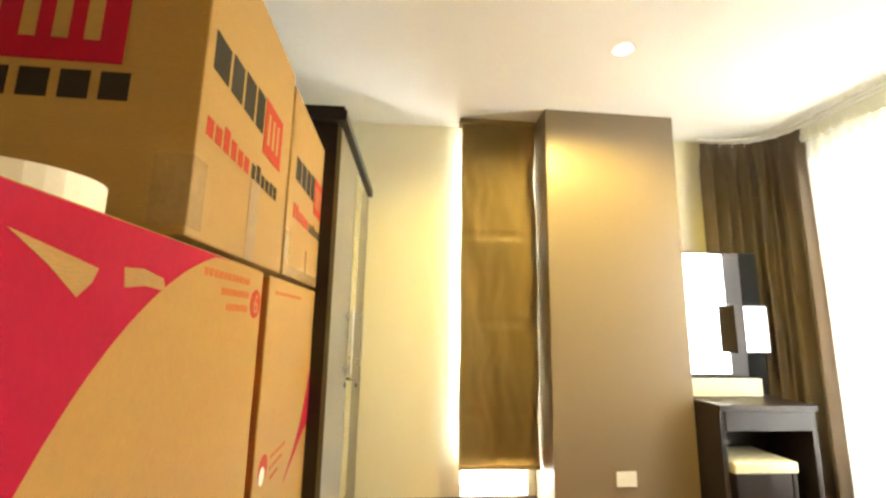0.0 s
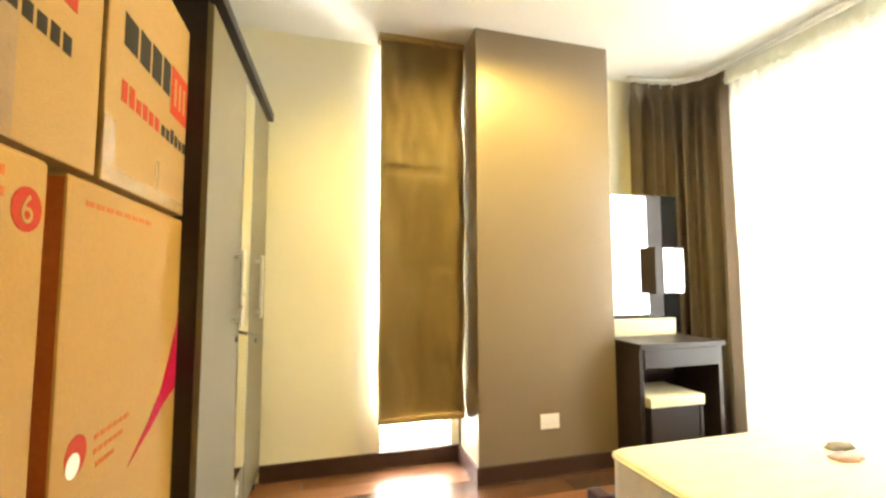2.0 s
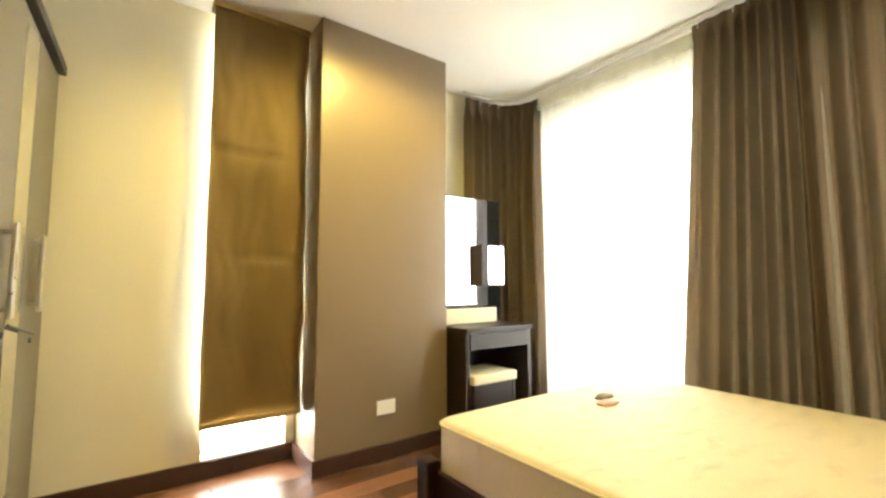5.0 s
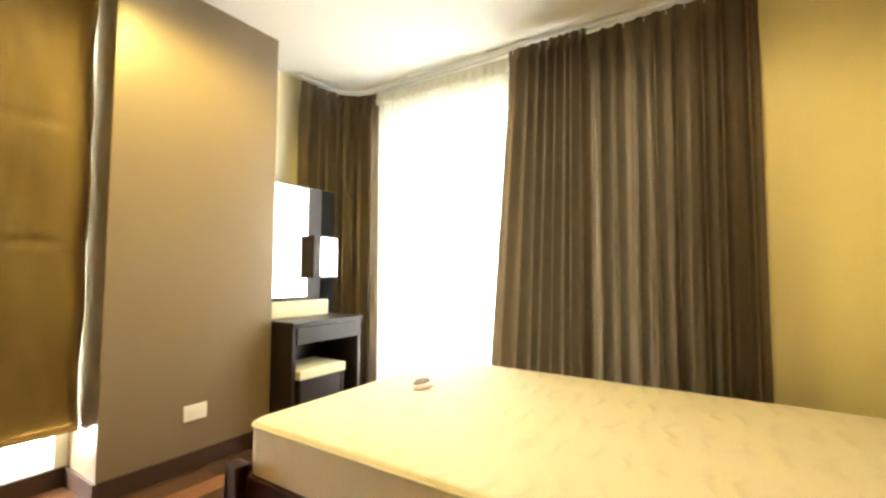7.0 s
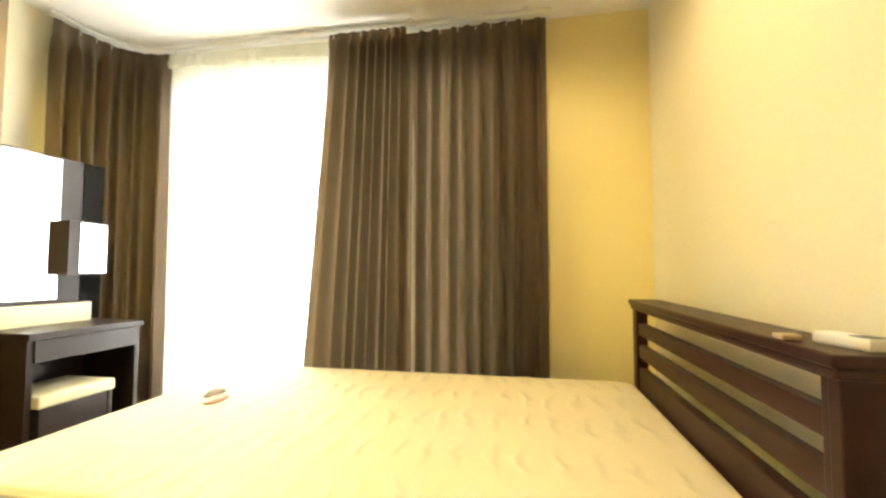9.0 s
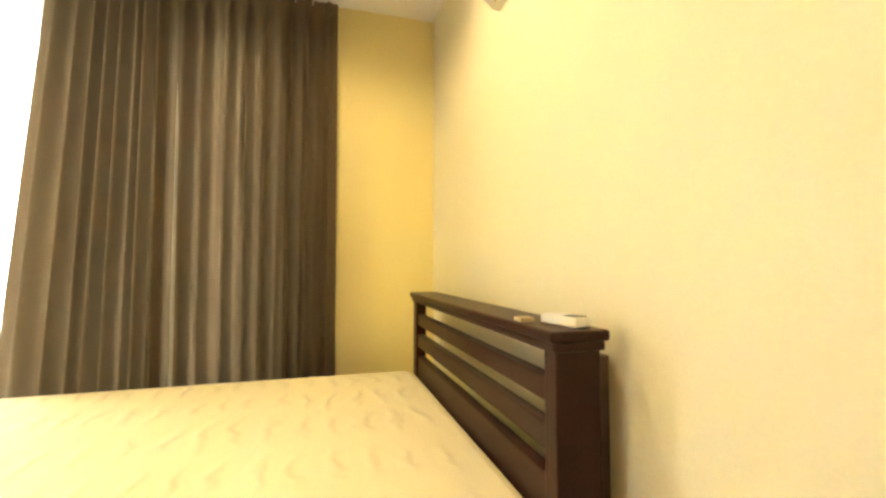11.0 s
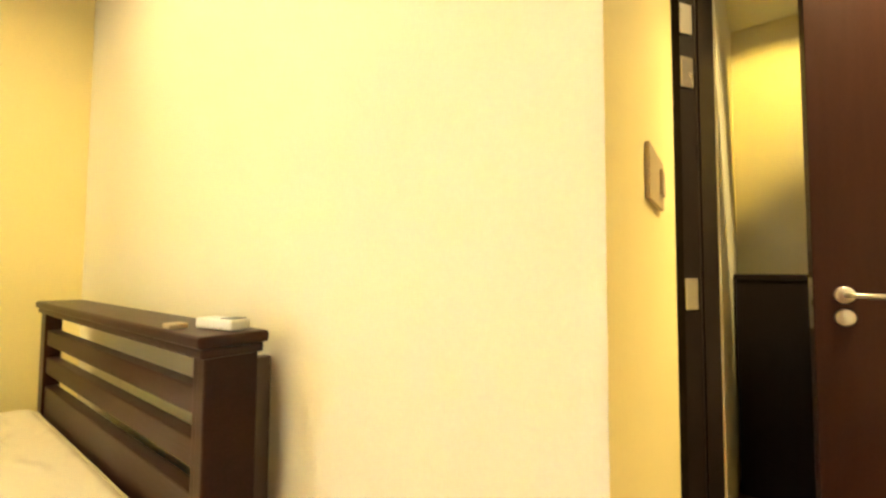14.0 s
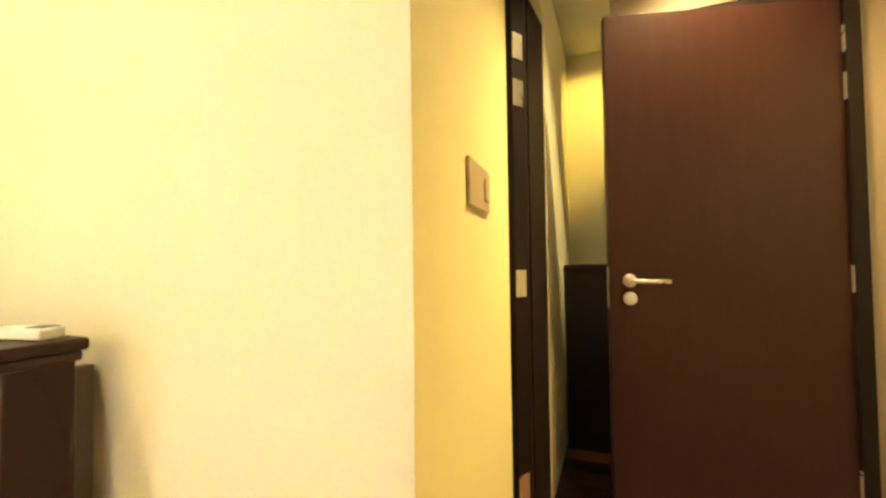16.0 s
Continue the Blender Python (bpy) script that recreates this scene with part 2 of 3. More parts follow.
def tube(points, radius, sides=10, closed_ends=True):
    """Round bar along points."""
    bm = bmesh.new()
    rings = []
    pts = [Vector(p) for p in points]
    for i, p in enumerate(pts):
        d = (pts[min(i + 1, len(pts) - 1)] - pts[max(i - 1, 0)]).normalized()
        q = d.to_track_quat("Z", "Y")
        rings.append([bm.verts.new(p + q @ Vector((radius * math.cos(2 * math.pi * k / sides), radius * math.sin(2 * math.pi * k / sides), 0))) for k in range(sides)])
    for r, s in zip(rings, rings[1:]):
        for k in range(sides):
            bm.faces.new((r[k], r[(k + 1) % sides], s[(k + 1) % sides], s[k]))
    if closed_ends:
        bm.faces.new(rings[0][::-1]), bm.faces.new(rings[-1])
    bmesh.ops.recalc_face_normals(bm, faces=bm.faces[:])
    return bm


def lathe(profile, sides=24):
    """Solid of revolution about z from (radius, z) pairs."""
    bm = bmesh.new()
    rings = [[bm.verts.new((r * math.cos(2 * math.pi * k / sides), r * math.sin(2 * math.pi * k / sides), z)) for k in range(sides)] for r, z in profile]
    for r, s in zip(rings, rings[1:]):
        for k in range(sides):
            bm.faces.new((r[k], r[(k + 1) % sides], s[(k + 1) % sides], s[k]))
    bm.faces.new(rings[0][::-1]), bm.faces.new(rings[-1])
    bmesh.ops.recalc_face_normals(bm, faces=bm.faces[:])
    return bm


def mesh_of(name, bm, mat, smooth=False):
    me = bpy.data.meshes.new(name)
    bm.to_mesh(me)
    bm.free()
    me.materials.append(mat)
    if smooth:
        for p in me.polygons:
            p.use_smooth = True
    return me


def part(name, bm, mat, parent, label="", smooth=False):
    ob = new(name, mesh_of(name, bm, mat, smooth))
    ob.parent = parent
    return tagged(ob, label) if label else ob


def thing(name, label, category, group="", place=(0, 0, 0), turn=0):
    ob = new(name)
    ob.matrix_world = pose(*place, 0, 0, turn)
    ob.empty_display_size = 0.1
    return tagged(ob, label, category, group)


def structure(name, bm, mat, label, category):
    return tagged(new(name, mesh_of(name, bm, mat)), label, category, kind="structure")


def lettering(name, text, size, mat, parent, m, label=""):
    """Letters as a thin mesh, standing at the pose m."""
    cu = bpy.data.curves.new(name, "FONT")
    cu.body, cu.size, cu.extrude, cu.resolution_u = text, size, 0.0006, 3
    tmp = new(name + "_curve", cu)
    bpy.context.view_layer.update()
    me = bpy.data.meshes.new_from_object(tmp.evaluated_get(bpy.context.evaluated_depsgraph_get()))
    bpy.data.objects.remove(tmp)
    me.materials.clear()
    me.materials.append(mat)
    ob = new(name, me)
    ob.parent = parent
    ob.matrix_basis = m
    return tagged(ob, label) if label else ob


def blocks(*boxes):
    """Several boxes of one wall in one mesh."""
    bm = bmesh.new()
    for b in boxes:
        one = block(*b)
        me = bpy.data.meshes.new("tmp")
        one.to_mesh(me)
        one.free()
        bm.from_mesh(me)
        bpy.data.meshes.remove(me)
    return bm


# ---- the room ----
H = 2.60
WN, WE, WS, WW = 2.35, 2.72, -1.21, -1.05
structure("wall_north", blocks((WW, WN, 0, 0.305, WN + 0.16, H), (0.305, WN, 0, 0.80, WN + 0.16, 0.10), (0.305, WN, 2.47, 0.80, WN + 0.16, H), (0.745, WN, 0.10, 0.80, WN + 0.16, 2.47)), M_WALL, "smooth cream painted wall with a tall narrow window", "wall")
structure("column", block(0.80, 2.0, 0, 1.695, WN + 0.16, H, 0.004), M_TAUPE, "wide taupe painted column reaching the ceiling", "column")
structure("wall_alcove", block(1.695, 2.36, 0, WE, WN + 0.16, H), M_WALL, "cream painted wall of the dressing alcove", "wall")
structure("wall_east", blocks((WE, -1.36, 0, WE + 0.16, -0.25, H), (WE, 2.02, 0, WE + 0.16, WN + 0.16, H), (WE, -0.25, 0, WE + 0.16, 2.02, 0.10), (WE, -0.25, 2.35, WE + 0.16, 2.02, H)), M_GOLD, "golden cream wall with a large window", "wall")
structure("wall_south", block(0.44, WS - 0.15, 0, WE, WS, H), M_WALL, "plain cream painted wall behind the bed", "wall")
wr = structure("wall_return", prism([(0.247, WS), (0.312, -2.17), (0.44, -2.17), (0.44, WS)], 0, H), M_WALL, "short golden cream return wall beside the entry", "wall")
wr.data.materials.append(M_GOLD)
# only the west face takes the golden colour
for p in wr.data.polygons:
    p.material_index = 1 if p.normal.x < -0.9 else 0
structure("wall_west", block(WW - 0.15, -3.5, 0, WW, WN + 0.16, H), M_WALL, "cream painted wall behind the wardrobe", "wall")
# shares the column's taupe, darker than the other walls
structure("wall_entry", blocks((WW, -2.78, 0, -0.915, -2.62, H), (-0.915, -2.78, 2.12, -0.06, -2.66, H)), M_TAUPE, "taupe wall round the entry door", "wall")
structure("wall_hall_side", blocks((0.215, -3.5, 0, 0.44, -2.50, H), (0.31, -2.50, 0, 0.44, -2.262, H)), M_WALL, "warmly lit cream wall of the small hall", "wall")
structure("wall_hall_end", block(WW, -3.62, 0, 0.44, -3.5, H), M_WALL, "golden lit cream end wall of the hall", "wall")
structure("ceiling", block(WW - 0.15, -2.78, H, WE + 0.16, WN + 0.16, H + 0.15), M_CEIL, "smooth white painted ceiling", "ceiling")
structure("ceiling_hall", block(WW, -3.5, 2.40, 0.215, -2.781, H + 0.1), M_CEIL, "lower white ceiling of the hall", "ceiling")
floor = structure("floor", block(WW - 0.15, -3.62, -0.12, WE + 0.16, WN + 0.16, -0.012), M_SKIRT, "dark brown laminate plank floor", "floor")

SK = "dark brown wooden skirting board"
structure("baseboard_north", block(-0.36, WN - 0.016, 0, 0.798, WN, 0.095, 0.003), M_SKIRT, SK, "baseboard")
structure("baseboard_column_side", block(0.784, 1.984, 0, 0.80, WN - 0.016, 0.095, 0.003), M_SKIRT, SK, "baseboard")
structure("baseboard_column", block(0.80, 1.984, 0, 1.697, 2.0, 0.095, 0.003), M_SKIRT, SK, "baseboard")
structure("baseboard_east", block(WE - 0.016, WS, 0, WE, 2.36, 0.095, 0.003), M_SKIRT, SK, "baseboard")
structure("baseboard_south", block(0.25, WS, 0, WE - 0.016, WS + 0.016, 0.095, 0.003), M_SKIRT, SK, "baseboard")

# windows
win = structure("window_1", blocks((WE + 0.05, -0.25, 0.10, WE + 0.11, -0.19, 2.35), (WE + 0.05, 1.96, 0.10, WE + 0.11, 2.02, 2.35), (WE + 0.05, -0.19, 0.10, WE + 0.11, 1.96, 0.16), (WE + 0.05, -0.19, 2.29, WE + 0.11, 1.96, 2.35), (WE + 0.05, 0.66, 0.16, WE + 0.11, 0.72, 2.29)), M_FRAME, "tall white framed sliding window behind curtains", "window")
for y0, y1 in ((-0.19, 0.66), (0.72, 1.96)):
    p = part("pane", block(WE + 0.075, y0, 0.16, WE + 0.083, y1, 2.29), M_GLASS, win)
    p.visible_shadow = False
win = structure("window_2", blocks((0.305, WN + 0.10, 0.10, 0.319, WN + 0.15, 2.47), (0.728, WN + 0.10, 0.10, 0.745, WN + 0.15, 2.47), (0.319, WN + 0.10, 0.10, 0.728, WN + 0.15, 0.118), (0.319, WN + 0.10, 2.45, 0.728, WN + 0.15, 2.47)), M_FRAME, "tall narrow white framed window behind a blind", "window")
p = part("pane", block(0.319, WN + 0.12, 0.118, 0.728, WN + 0.128, 2.45), M_GLASS, win)
p.visible_shadow = False
structure("backdrop_east", block(4.20, -4.0, -2.0, 4.24, 5.5, 5.0), M_SKY, "overexposed hazy white daylight sky", "sky")
structure("backdrop_north", block(-2.0, 3.60, -2.0, 3.6, 3.64, 5.0), M_SKY, "overexposed hazy white daylight sky", "sky")

# ---- curtains ----


def pleated(line, top, foot, pleats, depth, rows=10, seed=1, flare=0.0, thick=0.006, ridge=0.17, crowd=1.0, pivot=0.5, heading=0.035):
    """Hanging cloth along a plan line: narrow ridges towards the room, wide hollows between them, a flat heading on top."""
    rnd = random.Random(seed)
    pts = [Vector((x, y)) for x, y in line]
    cum = [0.0]
    for a, b in zip(pts, pts[1:]):
        cum.append(cum[-1] + (b - a).length)
    total = cum[-1]

    def at(s):
        for i in range(len(pts) - 1):
            if s <= cum[i + 1] or i == len(pts) - 2:
                f = (s - cum[i]) / (cum[i + 1] - cum[i])
                d = (pts[i + 1] - pts[i]).normalized()
                return pts[i] + (pts[i + 1] - pts[i]) * f, Vector((-d.y, d.x))

    steps = pleats * 18
    shift = [rnd.uniform(-0.10, 0.10) for _ in range(pleats)]
    lean = [rnd.uniform(-0.12, 0.12) for _ in range(pleats)]
    tall = [rnd.uniform(0.80, 1.15) for _ in range(pleats)]
    wide = [ridge * rnd.uniform(0.85, 1.3) for _ in range(pleats)]
    bm = bmesh.new()
    grid = []
    for j in range(rows + 1):
        v = (j / rows) ** 1.6
        z = top + (foot - top) * v
        g = min(max((v - heading * 0.4) / heading, 0.0), 1.0)
        g = 0.16 + 0.84 * g * g * (3 - 2 * g)
        row = []
        for i in range(steps + 1):
            u = i / steps
            k = pleats * u ** crowd
            off = 0.0
            for n in range(max(int(k) - 1, 0), min(int(k) + 2, pleats)):
                d = (k - n - 0.5 - shift[n] - lean[n] * v) / wide[n]
                off += tall[n] * math.exp(-d * d)
            off = depth * g * (0.75 - 2.0 * off + 0.10 * math.sin(2 * math.pi * k * 1.5 + 3 * v + seed))
            s = total * (pivot + (u - pivot) * (1 + flare * v))
            base, nrm = at(s)
            q = base + nrm * off
            row.append(bm.verts.new((q.x, q.y, z)))
        grid.append(row)
    for a, b in zip(grid, grid[1:]):
        for i in range(steps):
            bm.faces.new((a[i], a[i + 1], b[i + 1], b[i]))
    bmesh.ops.solidify(bm, geom=bm.faces[:], thickness=thick)
    return bm


def curtain(label, line, top, foot, pleats, depth, seed, flare=0.0, **shape):
    c = thing("curtain", label, "curtain", "curtains of the room")
    part("drape", pleated(line, top, foot, pleats, depth, 22, seed, flare, **shape), M_CURTAIN, c, smooth=True)
    for i in range(pleats):
        f = (i + 0.5) / pleats
        n = len(line) - 1
        k = min(int(f * n), n - 1)
        g = f * n - k
        x, y = line[k][0] + (line[k + 1][0] - line[k][0]) * g, line[k][1] + (line[k + 1][1] - line[k][1]) * g
        part("hook", tube([(x, y, top - 0.03), (x, y, top + 0.02), (x + 0.004, y, top + 0.032)], 0.0035, 6), M_RAIL, c)
    return c


curtain("grey-brown pleated curtain drawn aside in the corner", [(2.08, 2.25), (2.28, 2.24), (2.45, 2.20), (2.55, 2.09), (2.59, 1.92)], 2.545, 0.06, 8, 0.042, 3, 0.03, ridge=0.24, heading=0.06)
curtain("grey-brown curtain gathered tightly at its free edge", [(2.525, 0.72), (2.525, 0.48), (2.525, 0.22)], 2.53, 0.06, 8, 0.050, 5, 0.385, ridge=0.24, crowd=1.45, pivot=1.0)
curtain("grey-brown pleated curtain hanging over the window", [(2.60, 0.30), (2.58, -0.2), (2.575, -0.61)], 2.53, 0.06, 9, 0.066, 8, 0.01, ridge=0.15, heading=0.06)

c = thing("sheer_curtain", "thin white sheer curtain glowing with daylight", "curtain", "curtains of the room")
part("drape", pleated([(2.60, 1.98), (2.62, 1.2), (2.645, 0.6), (2.66, -0.2)], 2.52, 0.06, 30, 0.012, 10, 11, 0.0, 0.002, ridge=0.26), M_SHEER, c, smooth=True)
part("heading_tape", pleated([(2.584, 1.98), (2.604, 1.2), (2.629, 0.6), (2.644, -0.2)], 2.54, 2.445, 30, 0.008, 4, 11, 0.0, 0.003, ridge=0.2, heading=0.5), M_HEADING, c, "pale gathered heading band", smooth=True)

rail = thing("curtain_rail", "white ceiling-mounted curtain track bent round the corner", "rail")
RL = [(2.06, 2.25, 2.575), (2.28, 2.24, 2.575), (2.46, 2.19, 2.575), (2.56, 2.08, 2.575), (2.575, 1.92, 2.575), (2.57, 1.2, 2.575), (2.58, -0.64, 2.575)]
part("track", tube(RL, 0.013, 8), M_RAIL, rail, smooth=True)
part("inner_track", tube([(2.63, 2.0, 2.575), (2.64, -0.55, 2.575)], 0.011, 8), M_RAIL, rail, smooth=True)
for y in (1.6, 0.9, 0.2, -0.5):
    part("bracket", block(2.555, y - 0.012, 2.578, 2.655, y + 0.012, 2.60, 0.002), M_RAIL, rail)

# roman blind
bl = thing("roman_blind", "olive brown fabric roman blind hanging slightly crumpled", "blind")


def blind_cloth():
    bm = bmesh.new()
    nx, nz = 22, 90
    x0, x1, z0, z1 = 0.272, 0.789, 0.305, 2.575
    grid = []
    for j in range(nz + 1):
        z = z1 + (z0 - z1) * j / nz
        row = []
        for i in range(nx + 1):
            u = i / nx
            x = x0 + (x1 - x0) * u
            y = 2.20 + 0.034 * noise.noise((x * 3, z * 1.6, 2)) + 0.020 * noise.noise((x * 9, z * 3, 5)) + 0.022 * abs(noise.noise((x * 14 + 1.5 * noise.noise((z * 3, 1, 0)), z * 2.2, 7)))
            for fold in (0.62, 1.19, 1.76):
                y += 0.020 * math.exp(-((z - fold - 0.012 * noise.noise((x * 6, fold, 1))) / 0.018) ** 2) * (0.5 + noise.noise((x * 5, fold * 3, 0)))
            row.append(bm.verts.new((x + 0.006 * noise.noise((z * 2, u, 0)), y, z)))
        grid.append(row)
    for a, b in zip(grid, grid[1:]):
        for i in range(nx):
            bm.faces.new((a[i], a[i + 1], b[i + 1], b[i]))
    bmesh.ops.solidify(bm, geom=bm.faces[:], thickness=0.004)
    return bm


part("cloth", blind_cloth(), M_BLIND, bl, smooth=True)
part("lining", block(0.285, 2.272, 0.33, 0.777, 2.275, 2.56), M_PAPER, bl, "white blackout lining")
part("head_rail", block(0.262, 2.19, 2.565, 0.793, 2.285, 2.60, 0.003), M_BLIND, bl)
part("bottom_bar", block(0.276, 2.194, 0.298, 0.787, 2.212, 0.326, 0.004), M_BLIND, bl)
for z in (0.62, 1.19, 1.76):
    part("batten", tube([(0.28, 2.266, z), (0.78, 2.266, z)], 0.005, 6), M_BLIND, bl)

# ---- wardrobe ----
w = thing("wardrobe", "tall dark wardrobe with greige doors and mirror strip", "wardrobe")
XF = -0.375
WT = 2.03
part("side_panel", block(-0.97, 1.225, 0.0, XF + 0.002, 1.25, WT, 0.002), M_ESPRESSO, w)
part("side_panel", block(-0.97, 2.30, 0.0, XF + 0.002, 2.33, WT, 0.002), M_ESPRESSO, w)
part("back_panel", block(-0.97, 1.25, 0.06, -0.955, 2.30, WT), M_ESPRESSO, w)
part("plinth", block(-0.955, 1.25, 0.0, XF - 0.02, 2.30, 0.075, 0.002), M_ESPRESSO, w)
part("cornice", blocks((-0.985, 1.185, WT, XF + 0.045, 2.335, WT + 0.045), (-0.985, 1.20, WT + 0.045, XF + 0.03, 2.335, WT + 0.068)), M_ESPRESSO, w)


def wardrobe_door(y0, y1, grip, lock_y, lock_z):
    door = part("door", block(XF, y0, 0.08, XF + 0.020, y1, WT - 0.015, 0.002), M_GREIGE, w)
    part("handle", block(XF + 0.045, grip, 0.93, XF + 0.057, grip + 0.05, 1.24, 0.004), M_CHROME, door, "brushed steel bar handle")
    for z in (0.96, 1.21):
        part("handle_post", block(XF + 0.020, grip + 0.017, z - 0.008, XF + 0.046, grip + 0.033, z + 0.008, 0.002), M_CHROME, door)
    lock = lathe([(0.012, 0), (0.012, 0.006), (0.008, 0.009)], 14)
    bmesh.ops.transform(lock, matrix=pose(XF + 0.020, lock_y, lock_z, 0, 90, 0), verts=lock.verts[:])
    part("lock", lock, M_BLACKPL, door, "small black key lock")
    return door


door = wardrobe_door(1.227, 1.915, 1.60, 1.68, 0.875)
part("mirror_strip", block(XF + 0.020, 1.71, 0.30, XF + 0.024, 1.895, 1.97), M_MIRROR, door, "narrow mirror strip")
for y in (1.77, 1.80):
    part("sticker", block(XF + 0.020, y, 0.20, XF + 0.0208, y + 0.012, 0.26), M_PAPER, door, "torn white sticker")
door = wardrobe_door(1.923, 2.328, 2.03, 2.10, 0.815)
part("latch_bar", tube([(XF + 0.034, 1.69, 0.905), (XF + 0.036, 1.90, 0.872), (XF + 0.034, 2.09, 0.842)], 0.005, 6), M_BLACKPL, door, "thin dark latch bar")
# it stands a little askew to the wall
w.matrix_world = Matrix.Translation((XF + 0.02, 2.31, 0)) @ Matrix.Rotation(radians(-1.9), 4, "Z") @ Matrix.Translation((-XF - 0.02, -2.33, 0))

# ---- removal cartons ----
XB = -0.46
EAST = Matrix(((0, 0, 1, 0), (1, 0, 0, 0), (0, 1, 0, 0), (0, 0, 0, 1)))   # letters on a face that looks east


def on_east(y, z, x=XB + 0.0012):
    return Matrix.Translation((x, y, z)) @ EAST


def carton(label, y0, y1, z0, z1, mat, x0=-0.98, x1=XB):
    c = thing("cardboard_box", label, "box", "stacked removal boxes")
    part("body", block(x0, y0, z0, x1, y1, z1 - 0.004, 0.004), mat, c)
    mid = (x0 + x1) / 2
    part("flap", block(x0 + 0.003, y0 + 0.003, z1 - 0.004, mid - 0.002, y1 - 0.003, z1, 0.001), mat, c)
    part("flap", block(mid + 0.002, y0 + 0.003, z1 - 0.004, x1 - 0.003, y1 - 0.003, z1, 0.001), mat, c)
    return c


def disc_plate(y, z, r, x0, x1, k=24):
    return side_plate([(y + r * math.cos(2 * math.pi * i / k), z + r * math.sin(2 * math.pi * i / k)) for i in range(k)], x0, x1)


def ink_row(parent, y, z, count, pitch, height, mat, rnd):
    """A row of small upright ink marks on an east face."""
    for i in range(count):
        h = height * rnd.choice((0.72, 0.72, 1.0, 0.8))
        part("print", block(XB, y + i * pitch, z, XB + 0.0008, y + i * pitch + pitch * 0.72, z + h), mat, parent)


def box_print(c, y, z, wide, seed):
    """Four bold dark bars, a red square mark and two rows of small marks, wide metres across."""
    rnd = random.Random(seed)
    for i, (a, b) in enumerate(((0.0, 0.155), (0.185, 0.320), (0.350, 0.490), (0.520, 0.640))):
        part("print", block(XB, y + a * wide, z + 0.125, XB + 0.0008, y + b * wide, z + 0.200 + 0.006 * i), M_BLACKINK, c)
    sq = part("print", block(XB, y + 0.665 * wide, z + 0.085, XB + 0.0012, y + wide, z + 0.225), M_ORANGE, c, "red printed square mark")
    for k in range(3):
        part("print", block(XB + 0.0012, y + (0.72 + 0.085 * k) * wide, z + 0.115, XB + 0.0018, y + (0.755 + 0.085 * k) * wide, z + 0.195), M_CARD, sq)
    ink_row(c, y, z, 6, 0.085 * wide, 0.048, M_ORANGE, rnd)
    ink_row(c, y + 0.53 * wide, z, 6, 0.078 * wide, 0.042, M_BLACKINK, rnd)


pbox = carton("brown taped cardboard removal box with dark printed marks", 0.135, 0.685, 1.315, 1.93, M_CARD)
box_print(pbox, 0.165, 1.50, 0.43, 3)
part("tape", block(XB, 0.395, 1.315, XB + 0.001, 0.455, 1.50), M_TAPE, pbox)
part("tape", block(XB, 0.136, 1.33, XB + 0.001, 0.185, 1.45), M_CLEARTAPE, pbox)
part("tape", block(XB - 0.06, 0.134, 1.33, XB, 0.135, 1.45), M_CLEARTAPE, pbox)
part("print", block(-0.79, 0.1335, 1.60, -0.59, 0.135, 1.80), M_RED, pbox, "crimson printed square mark")
for k in range(3):
    part("print", block(-0.755 + 0.05 * k, 0.1330, 1.64, -0.730 + 0.05 * k, 0.1336, 1.76), M_CARD, pbox)
for k in range(6):
    x = -0.93 + 0.062 * k
    part("print", block(x, 0.1342, 1.535, x + 0.046, 0.135, 1.585), M_BLACKINK, pbox)
qbox = carton("brown cardboard removal box sealed with shiny tape", 0.705, 1.225, 1.315, 1.91, M_CARD)
box_print(qbox, 0.775, 1.505, 0.44, 5)
part("tape", block(XB, 0.706, 1.318, XB + 0.001, 1.222, 1.352), M_CLEARTAPE, qbox)
part("tape", block(XB, 0.706, 1.352, XB + 0.001, 0.755, 1.45), M_CLEARTAPE, qbox)
part("tape", block(XB, 0.98, 1.352, XB + 0.001, 1.005, 1.43), M_CLEARTAPE, qbox)

rbox = carton("yellow cardboard wardrobe box with crimson printed curve", -0.20, 0.545, 0.0, 1.305, M_CARDY)
cy, cz, cr = 0.42, 0.70, 0.62
arc = [(cy + cr * math.cos(a), cz + cr * math.sin(a)) for a in [radians(98 + i * (205 - 98) / 30) for i in range(31)]]
arc = [(max(y, -0.199), min(z, 1.30)) for y, z in arc]
part("print", side_plate([(-0.199, 1.302), (0.27, 1.302)] + arc, XB, XB + 0.001), M_RED, rbox, "crimson printed curved field")
part("print", block(-0.975, -0.2012, 0.05, XB, -0.2, 1.302), M_RED, rbox, "crimson printed side")
part("torn_patch", side_plate([(-0.165, 1.262), (-0.045, 1.240), (-0.052, 1.224), (-0.072, 1.206), (-0.115, 1.235)], XB + 0.001, XB + 0.0015), M_CARD, rbox, "torn bare cardboard patch")
part("torn_patch", side_plate([(0.0, 1.247), (0.04, 1.250), (0.09, 1.242), (0.10, 1.224), (0.05, 1.228), (0.005, 1.222)], XB + 0.001, XB + 0.0015), M_CARD, rbox, "torn bare cardboard patch")
badge = part("print", disc_plate(0.500, 1.222, 0.034, XB, XB + 0.001), M_ORANGE, rbox, "round red number badge")
lettering("print", "6", 0.062, M_CARDY, badge, on_east(0.483, 1.201, XB + 0.0016))
